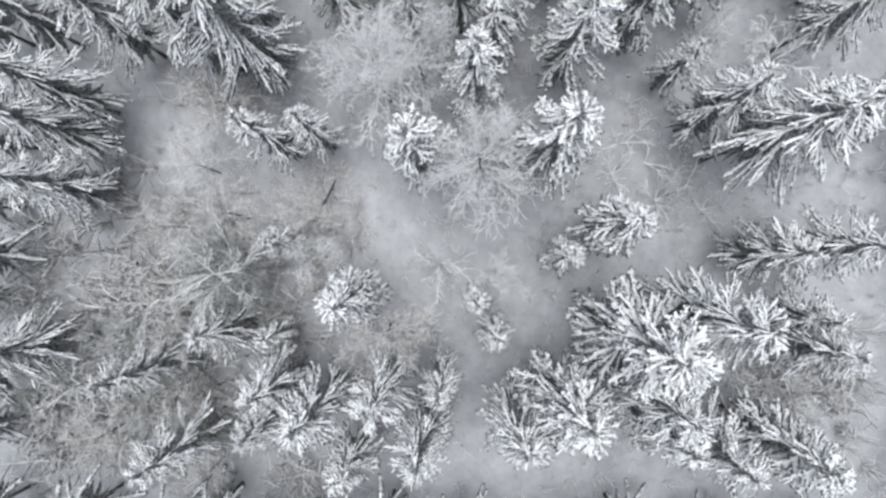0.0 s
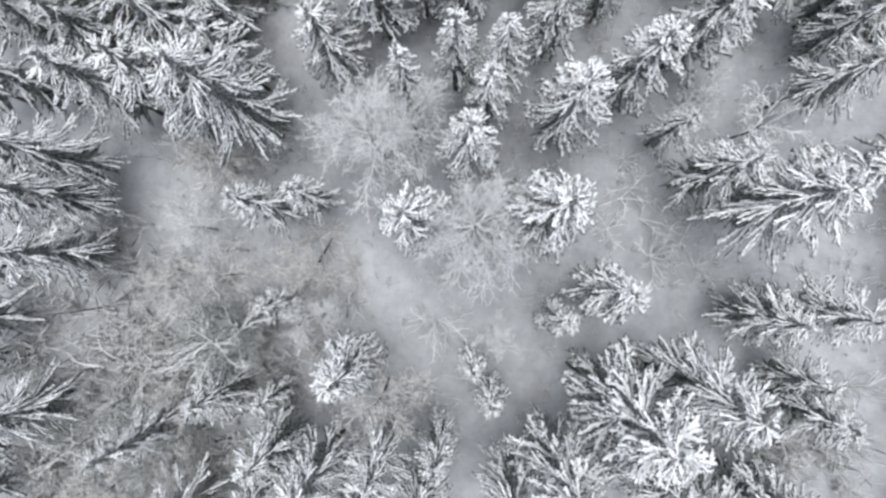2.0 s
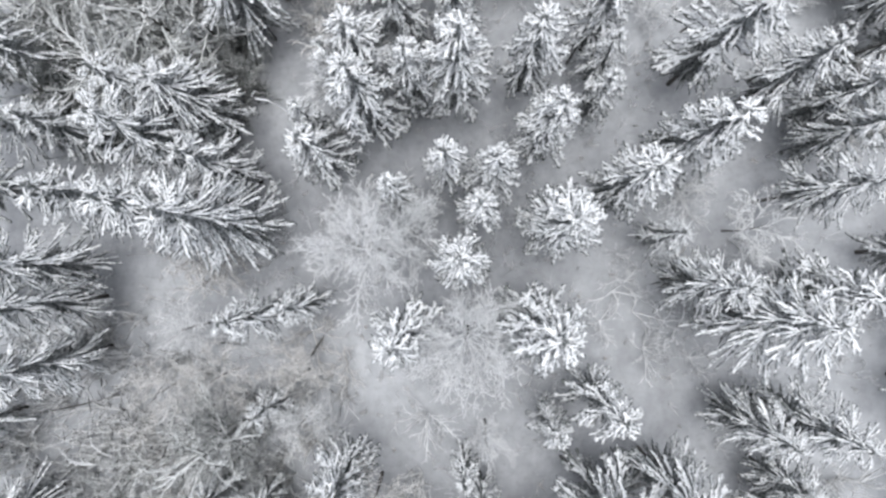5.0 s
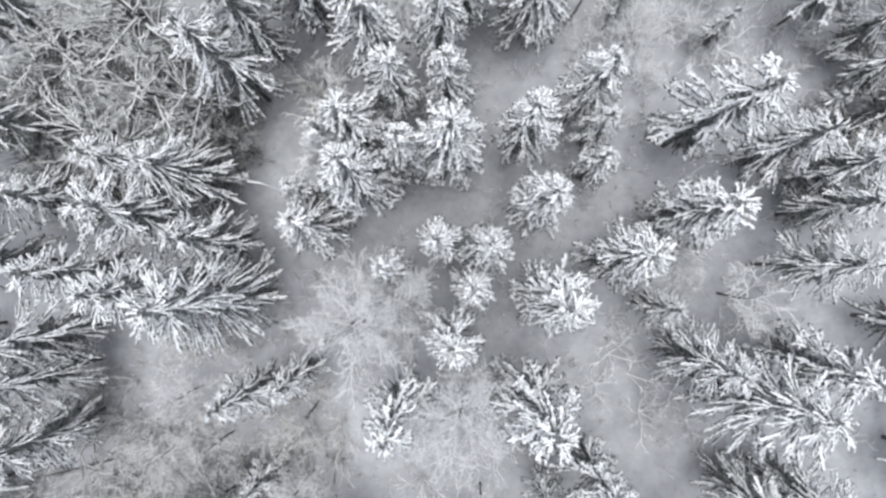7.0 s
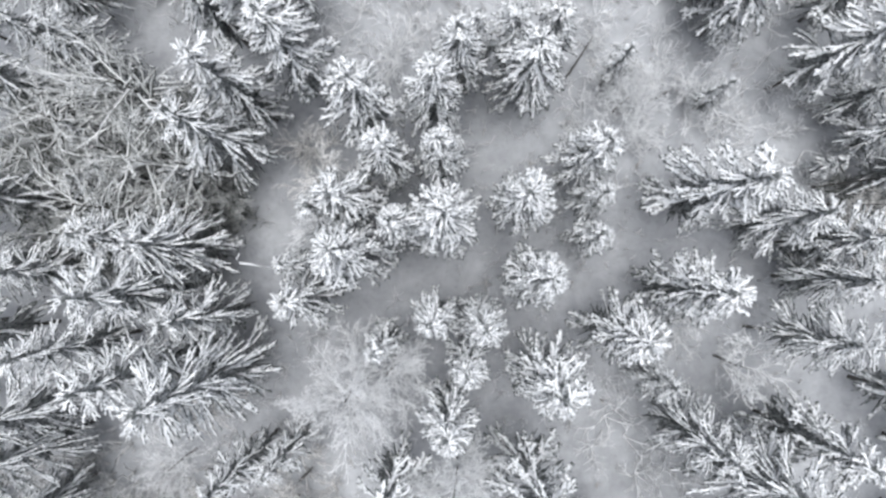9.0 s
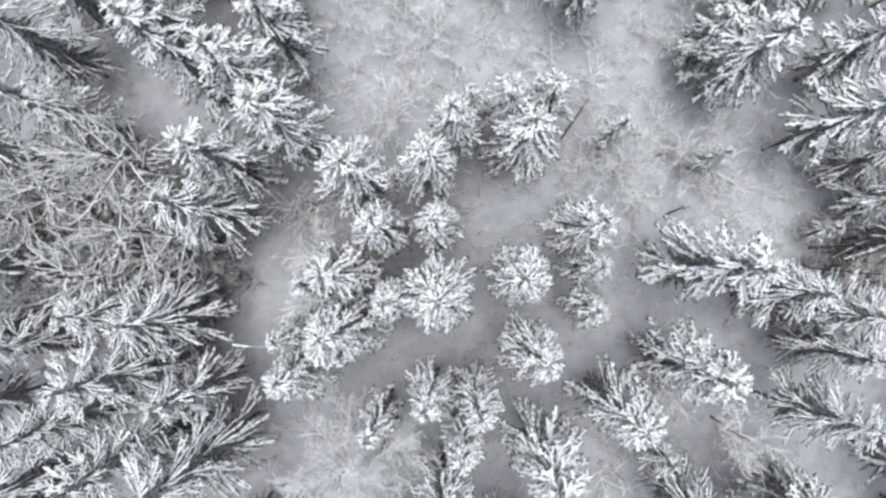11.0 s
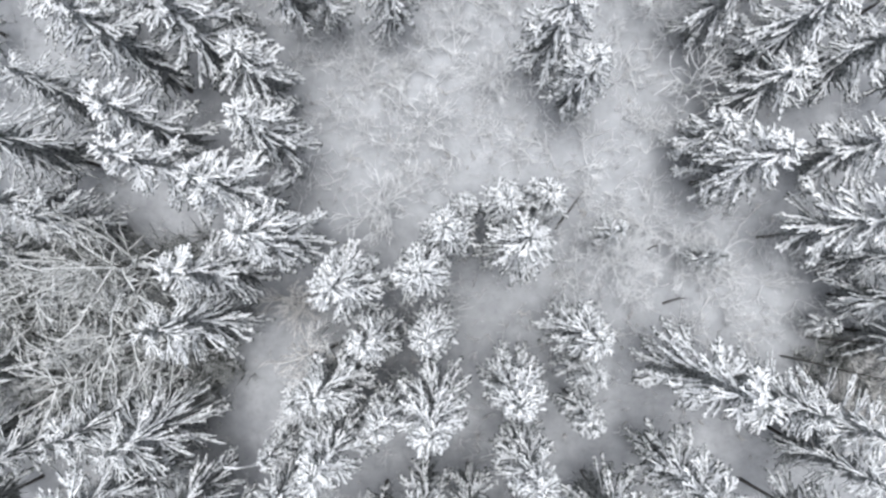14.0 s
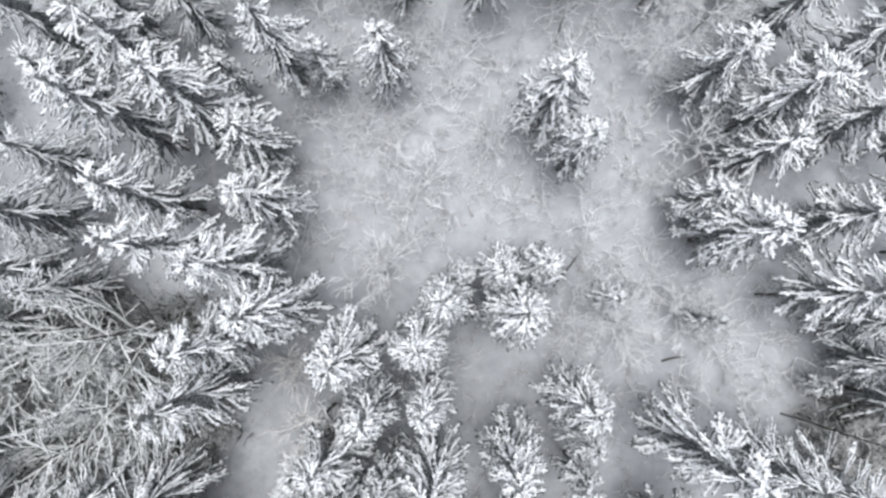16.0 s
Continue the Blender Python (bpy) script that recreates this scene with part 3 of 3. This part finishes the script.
# towards the clearing at the end
spruce(-5.0, 38.5, 18.3, 3.0)
spruce(0.7, 39.3, 17.2, 2.6)
spruce(8.4, 41.7, 15.7, 3.0)
spruce(7.1, 44.6, 14.0, 2.2)
spruce(10.4, 45.4, 12.5, 2.2)
spruce(2.4, 42.6, 16.4, 2.3)
spruce(4.0, 44.8, 13.0, 1.3, 32)
spruce(-15.0, 39.6, 20.0, 2.8)
spruce(-10.4, 42.0, 20.7, 3.0)
spruce(15.8, 42.5, 11.7, 1.3, 28)
spruce(-16.3, 35.8, 20.2, 3.4, 41, load=0.88)
spruce(25.4, 47.5, 17.5, 3.1)
spruce(24.0, 50.6, 12.0, 2.5)
spruce(-17.5, 46.8, 22.8, 2.7, load=1.02)
spruce(-13.1, 45.4, 21.0, 3.1)
spruce(-20.4, 51.0, 18.7, 3.1, load=1.02)
spruce(-12.0, 50.6, 16.4, 2.7)
spruce(-12.9, 55.8, 14.4, 2.9, 50, load=1.16)
spruce(-22.1, 56.9, 21.3, 3.1, load=1.02)
spruce(-16.7, 58.1, 20.4, 3.3, load=1.02)
spruce(-16.3, 62.4, 10.4, 1.7, 37)
spruce(-10.7, 63.0, 18.0, 2.7, load=1.02)
spruce(-7.7, 62.6, 11.8, 1.8)
spruce(-2.2, 62.8, 13.4, 2.5)
spruce(-21.3, 62.1, 20.0, 3.2, load=1.02)
spruce(-29.3, 54.5, 15.0, 3.0, load=0.74)
spruce(-31.0, 49.8, 17.0, 3.6, 50, load=0.74)
spruce(-28.4, 43.8, 14.5, 2.7, load=0.74)
spruce(11.6, 58.9, 17.0, 2.9)
spruce(13.2, 54.3, 16.0, 2.3)
spruce(28.2, 54.2, 14.2, 3.2, 39, load=1.02)
spruce(29.1, 57.8, 17.7, 3.5, load=1.02)
spruce(25.0, 61.0, 15.0, 3.0, load=1.02)
spruce(35.0, 56.4, 15.0, 3.2, load=1.02)
spruce(34.8, 48.8, 14.5, 3.1, load=1.02)
spruce(31.6, 42.3, 16.5, 3.1, foot=0.36, lean=(2.4, 0.7))
spruce(38.0, 37.0, 13.0, 3.0, load=0.75)
spruce(24.6, 40.5, 9.2, 1.3, 32, load=0.9)
spruce(35.3, 34.6, 6.0, 1.2, 30, load=0.85)
spruce(37.4, 40.4, 11.0, 2.6, 40, load=0.75)
spruce(-28.5, 61.0, 14.0, 3.2, 44, load=0.85)
spruce(-23.8, 66.6, 16.0, 3.0, 44, load=0.85)
spruce(-31.0, 66.0, 16.0, 3.2, 40, load=0.75)
spruce(-18.8, 67.6, 14.0, 2.6, 40, load=0.85)
spruce(31.2, 66.2, 15.0, 3.2, 44, load=0.85)
spruce(35.6, 62.4, 16.0, 3.4, 44, load=0.85)
spruce(-33.0, 45.4, 13.0, 3.2, 40, load=0.75)
spruce(28.6, -15.6, 13.0, 2.6, 40)
spruce(-36.0, 26.0, 14.0, 2.8, 44, load=0.75)
# broadleaved trees
bare_tree(2.2, 8.4, 15.5, 4.8, limbs=18)
bare_tree(-6.2, 15.4, 15.5, 4.4, limbs=17)
bare_tree(-3.0, 17.2, 14.0, 3.2)
bare_tree(-20.6, 14.2, 9.5, 3.3, "russet", 12)
bare_tree(-18.6, -1.0, 14.3, 4.2, "open", 13)
bare_tree(-5.7, -6.1, 14.0, 3.4, "brown", 12)
bare_tree(-22.4, 8.3, 8.0, 2.9, "pale", 13)
bare_tree(-11.8, 0.4, 9.0, 2.4)
bare_tree(-22.7, -6.5, 9.0, 3.2, "brown", 9)
bare_tree(4.0, -0.8, 10.0, 1.2)
bare_tree(26.4, 17.2, 9.5, 3.4, "laden", 9)
bare_tree(-23.8, 39.9, 16.6, 4.6, "open", 12, 0.2)
bare_tree(-20.0, 34.0, 13.0, 3.8, "open", 12)
bare_tree(-28.3, 30.8, 13.0, 4.2, "open", 14)
bare_tree(17.1, 40.2, 7.5, 3.8, limbs=14)
bare_tree(35.4, 27.6, 9.0, 3.4, "brown", 12)
bare_tree(38.0, 30.0, 7.0, 3.0, "brown", 10)
bare_tree(21.6, 64.1, 8.5, 3.4, limbs=12)
bare_tree(25.5, 66.5, 10.0, 3.6)
bare_tree(-19.5, 4.0, 9.0, 3.2, "brown")
bare_tree(-13.6, 5.0, 6.0, 2.6, "russet", 9)
bare_tree(-22.7, -13.6, 8.0, 3.0, "brown")
bare_tree(-29.5, -7.5, 8.0, 3.2, "dark")
bare_tree(-26.5, -4.5, 7.5, 3.0, "open", 8)
bare_tree(-31.5, -16.0, 7.0, 3.0, "brown")
bare_tree(-18.5, -3.8, 7.0, 2.8, "dark")
bare_tree(-24.4, 2.9, 8.0, 3.0, "brown")
bare_tree(-33.5, -11.5, 8.0, 3.0, "open", 8)
bare_tree(-12.6, 4.0, 6.0, 2.6, "brown")
bare_tree(-21.0, -18.5, 7.0, 2.8, "brown")
bare_tree(-10.6, 37.2, 6.5, 1.6, "russet", 7)
bare_tree(-27.8, 40.5, 14.0, 3.8, "open", 14)
bare_tree(-24.0, 34.5, 14.0, 4.2, "open", 15)
bare_tree(-18.8, -0.5, 12.5, 3.8, "dark", 12)
bare_tree(-7.9, 32.6, 15.0, 1.8, "russet", 9)
bare_tree(-8.0, 29.4, 15.5, 1.8, "laden", 10)
bare_tree(-31.2, 38.0, 13.0, 3.8, "open", 12)
bare_tree(-35.4, 35.5, 12.0, 3.6, "open", 10)
bare_tree(-34.6, 31.5, 11.0, 3.4, "dark", 10)
# dark thickets under the open-crowned trees
bare_tree(-25.0, 33.0, 8.0, 3.6, "dark", 10, 0.1)
bare_tree(-21.5, 37.0, 8.0, 3.4, "dark", 10, 0.1)
bare_tree(-19.0, 31.5, 7.5, 3.2, "dark", 10, 0.1)
bare_tree(-27.0, 38.5, 8.0, 3.4, "dark", 10, 0.1)
bare_tree(-18.5, -1.0, 7.5, 3.2, "dark", 9, 0.1)
bare_tree(-23.5, -9.0, 8.0, 3.2, "dark", 9, 0.1)
bare_tree(-27.5, -12.0, 7.0, 3.0, "dark", 8, 0.1)
bare_tree(-24.0, 30.5, 8.0, 3.4, "dark", 10, 0.1)
bare_tree(-29.5, 35.5, 8.0, 3.4, "dark", 10, 0.1)
bare_tree(-30.0, 30.5, 8.0, 3.4, "dark", 10, 0.1)
# young spruces in their shade
spruce(-29.5, 33.0, 9.5, 2.0, 34, load=0.6)
spruce(-29.8, 37.5, 9.5, 2.0, 34, load=0.6)
spruce(-24.5, 37.5, 9.5, 2.0, 34, load=0.6)
spruce(-27.2, 34.0, 9.5, 2.0, 34, load=0.6)
spruce(-21.2, 33.5, 9.5, 2.0, 34, load=0.6)
spruce(-23.5, 30.0, 8.5, 2.2, 40, load=0.55)
spruce(-18.8, 37.0, 8.0, 2.2, 36, load=0.55)
# shrubs
shrub(19.1, 6.1, 3.5, 2.8, "open", 8)
shrub(16.7, 12.6, 1.8, 2.6, "open", 5)
shrub(21.0, 8.6, 1.5, 2.6, "open", 5)
shrub(15.0, 8.6, 2.5, 2.6, "open", 6)
shrub(16.6, 15.0, 2.5, 2.2, "open", 5)
shrub(23.5, 5.2, 2.0, 2.6, "open", 6)
shrub(0.0, 3.8, 2.0, 2.0)
shrub(-1.3, -0.2, 5.5, 0.9, "open", 4, "slender rimed sapling standing alone in the snow")
shrub(18.0, 42.2, 4.0, 3.0, "pale", 9)
shrub(21.4, 43.4, 3.5, 2.8, "open", 7)
shrub(26.8, 40.4, 3.0, 3.0, "open", 7)
shrub(24.0, 41.2, 4.5, 2.6, "pale", 7)
shrub(19.4, 37.4, 2.5, 2.4, "open", 6)
shrub(22.5, 20.4, 5.0, 2.4)
shrub(-11.0, 36.5, 5.5, 2.6, "brown")
shrub(-12.4, 7.6, 3.0, 2.6, "brown", 9)
shrub(-22.2, 15.4, 5.0, 2.6, "brown", 9)
shrub(-9.0, 4.5, 3.0, 2.2, "brown")
shrub(-12.0, -3.0, 4.0, 2.4, "brown")
shrub(-26.0, -3.5, 4.5, 2.6, "brown")
shrub(-24.0, 3.0, 3.5, 2.4)
shrub(32.0, -12.5, 2.5, 2.2, "brown")
shrub(26.0, -10.0, 2.5, 2.2)
shrub(31.0, -9.5, 2.0, 2.0)
shrub(-3.3, 45.2, 6.0, 2.4)
shrub(6.5, 57.5, 4.5, 2.2)
shrub(1.0, 53.3, 4.0, 2.6)
shrub(24.8, 56.2, 7.0, 2.4, "open", 5)


def clearing_shrubs():
    """The scrub that has come up all over the clearing and along its right-hand edge."""
    rng = random.Random(19)
    made = []
    while len(made) < 20:
        x, y = rng.uniform(-9, 22), rng.uniform(46, 69)
        if len(made) >= 16:
            x, y = rng.uniform(15, 33), rng.uniform(33, 47)
        if all(math.hypot(x - a, y - b) > 2.0 for a, b in made) and math.hypot(x - 12.5, y - 57) > 3:
            made.append((x, y))
            shrub(x, y, rng.uniform(1.3, 3.2), rng.uniform(1.2, 2.3), "pale" if rng.random() < 0.75 else "open", 5)


clearing_shrubs()


# ---- saplings bent down by the snow, and bare leaning poles ----
def arc(verts, faces, a, b, rise, radius, steps=9, sides=5):
    """A bowed stem from a to b that stands rise metres over the straight line between them."""
    a, b = Vector(a), Vector(b)
    points = [a.lerp(b, k / steps) + Vector((0, 0, rise * math.sin(math.pi * k / steps))) for k in range(steps + 1)]
    tube(verts, faces, points, [radius * (1 - 0.6 * k / steps) for k in range(steps + 1)], sides)
    return points


def bent_sapling(x, y, stems, reach, height, seed):
    rng = random.Random(seed)
    z = ground_height(x, y) - 0.04
    plant = thing("bent_sapling", x, y, z, "thin sapling stems bowed down under the snow", "sapling", "saplings bent by snow")
    for i in range(stems):
        a = rng.uniform(0, 6.283)
        verts, faces = [], []
        d = reach * rng.uniform(0.7, 1.2)
        tip = (math.cos(a) * d, math.sin(a) * d, rng.uniform(0.2, 0.5) * height)
        points = arc(verts, faces, (0, 0, 0), tip, height * rng.uniform(0.5, 0.9), 0.075)
        for k in (4, 5, 6, 7, 8):
            b = a + rng.choice((-0.7, 0.7))
            tube(verts, faces, [points[k], points[k] + Vector((math.cos(b), math.sin(b), -0.1)) * rng.uniform(0.4, 1.0)], [0.045, 0.025])
        part("stem", mesh_from("stem", verts, faces, [RIMED]), plant)


bent_sapling(16.2, 11.5, 4, 3.0, 1.8, 1)
bent_sapling(-8.9, 34.2, 3, 1.6, 7.0, 14)
bent_sapling(18.0, 9.6, 3, 2.6, 1.6, 2)
bent_sapling(27.2, 16.4, 3, 2.6, 3.0, 3)
bent_sapling(25.6, 43.6, 4, 2.0, 6.0, 4)
bent_sapling(22.0, 7.6, 3, 2.8, 1.6, 5)
bent_sapling(-27.0, -10.5, 5, 5.5, 4.0, 6)
bent_sapling(-30.0, -5.0, 4, 6.0, 3.5, 12)
bent_sapling(-30.5, -15.5, 5, 6.0, 3.5, 13)
bent_sapling(-24.5, -6.0, 4, 4.0, 5.0, 7)
bent_sapling(-2.0, 55.0, 4, 2.4, 2.2, 8)
bent_sapling(3.0, 50.5, 4, 2.2, 2.0, 9)
bent_sapling(15.0, 49.0, 3, 2.4, 2.2, 10)
bent_sapling(9.2, 51.0, 3, 2.2, 2.6, 11)


def hooked_birch():
    """A slender stem whose snow-laden top has bent over into a hook."""
    x, y = -11.0, 25.4
    tree = thing("hooked_birch", x, y, ground_height(x, y) - 0.05, "slender birch whose snow-laden top hooks over", "birch", "saplings bent by snow")
    verts, faces = [], []
    points = [Vector(p) for p in ((0, 0, 0), (0.1, 0, 6), (-0.1, 0.1, 11), (-0.5, 0.3, 14), (-1.2, 0.5, 15.2), (-2.0, 0.6, 15.3), (-2.4, 0.9, 15.0), (-2.3, 1.3, 14.7))]
    tube(verts, faces, points, [0.11, 0.10, 0.08, 0.08, 0.075, 0.075, 0.07, 0.05], 6)
    part("stem", mesh_from("stem", verts, faces, [RIMED]), tree)


hooked_birch()


def bare_pole(x, y, lean_x, lean_y, height, radius=0.10):
    """A dead stem without boughs that stands askew."""
    pole = thing("dead_stem", x, y, ground_height(x, y) - 0.1, "dark dead stem leaning without boughs in the snow", "dead tree", "dead stems")
    verts, faces = [], []
    points = [Vector((lean_x * s, lean_y * s, height * s)) + Vector((0.12 * math.sin(5 * s + x), 0.12 * math.cos(4 * s + y), 0)) * s for s in (0, 0.25, 0.5, 0.75, 1)]
    tube(verts, faces, points, [radius, radius * 0.9, radius * 0.75, radius * 0.55, radius * 0.3], 7)
    part("stem", mesh_from("stem", verts, faces, [DEAD]), pole)
    for k, turn in ((2, 0.7), (3, 2.6), (3, 4.9)):
        verts, faces = [], []
        p = points[k]
        tube(verts, faces, [p, p + Vector((math.cos(turn) * 0.7, math.sin(turn) * 0.7, 0.25))], [radius * 0.3, radius * 0.12], 4)
        part("stub", mesh_from("stub", verts, faces, [DEAD]), pole)


bare_pole(-31.5, 1.0, -6.5, -1.0, 3.0)
bare_pole(-23.0, -12.4, 3.2, 1.6, 3.0)
bare_pole(33.4, 31.3, 3.6, -0.6, 9.0)
bare_pole(35.8, 33.0, 3.0, 0.2, 8.0)
bare_pole(20.7, 41.2, 1.2, 0.4, 2.2, 0.10)
bare_pole(13.2, 66.6, 0.5, 1.4, 3.0, 0.10)
bare_pole(22.6, 36.2, 1.5, 0.7, 1.8, 0.12)
bare_pole(12.6, 43.3, 2.3, 3.4, 2.6, 0.12)
bare_pole(-25.0, 32.6, 3.6, -1.3, 3.5, 0.22)
bare_pole(11.2, -4.1, 1.2, -1.0, 1.2, 0.16)
bare_pole(-21.7, 6.3, 3.2, 0.1, 1.2, 0.08)
bare_pole(-36.0, -17.0, 4.5, 3.2, 2.0, 0.12)
bare_pole(-12.6, 5.2, 2.0, 2.4, 2.6, 0.14)
bare_pole(11.8, 33.2, 1.0, 1.6, 6.0, 0.10)

# ---- the wood goes on all round ----
def surrounding_wood():
    rng = random.Random(77)
    spots = [(side, y) for side in (-41.2, 43.0) for y in np.arange(-26, 84, 5.2)]
    spots += [(x, side) for side in (-23.0, 71.5, 77.0) for x in np.arange(-31, 36, 5.2)]
    spots += [(-36.0, 20.0), (-35.5, 30.5), (-35.0, 41.0), (38.0, 32.5), (38.0, 15.5)]
    for x, y in spots:
        far_spruce(x + rng.uniform(-1.3, 1.3), y + rng.uniform(-1.6, 1.6), rng.uniform(14, 21))


surrounding_wood()
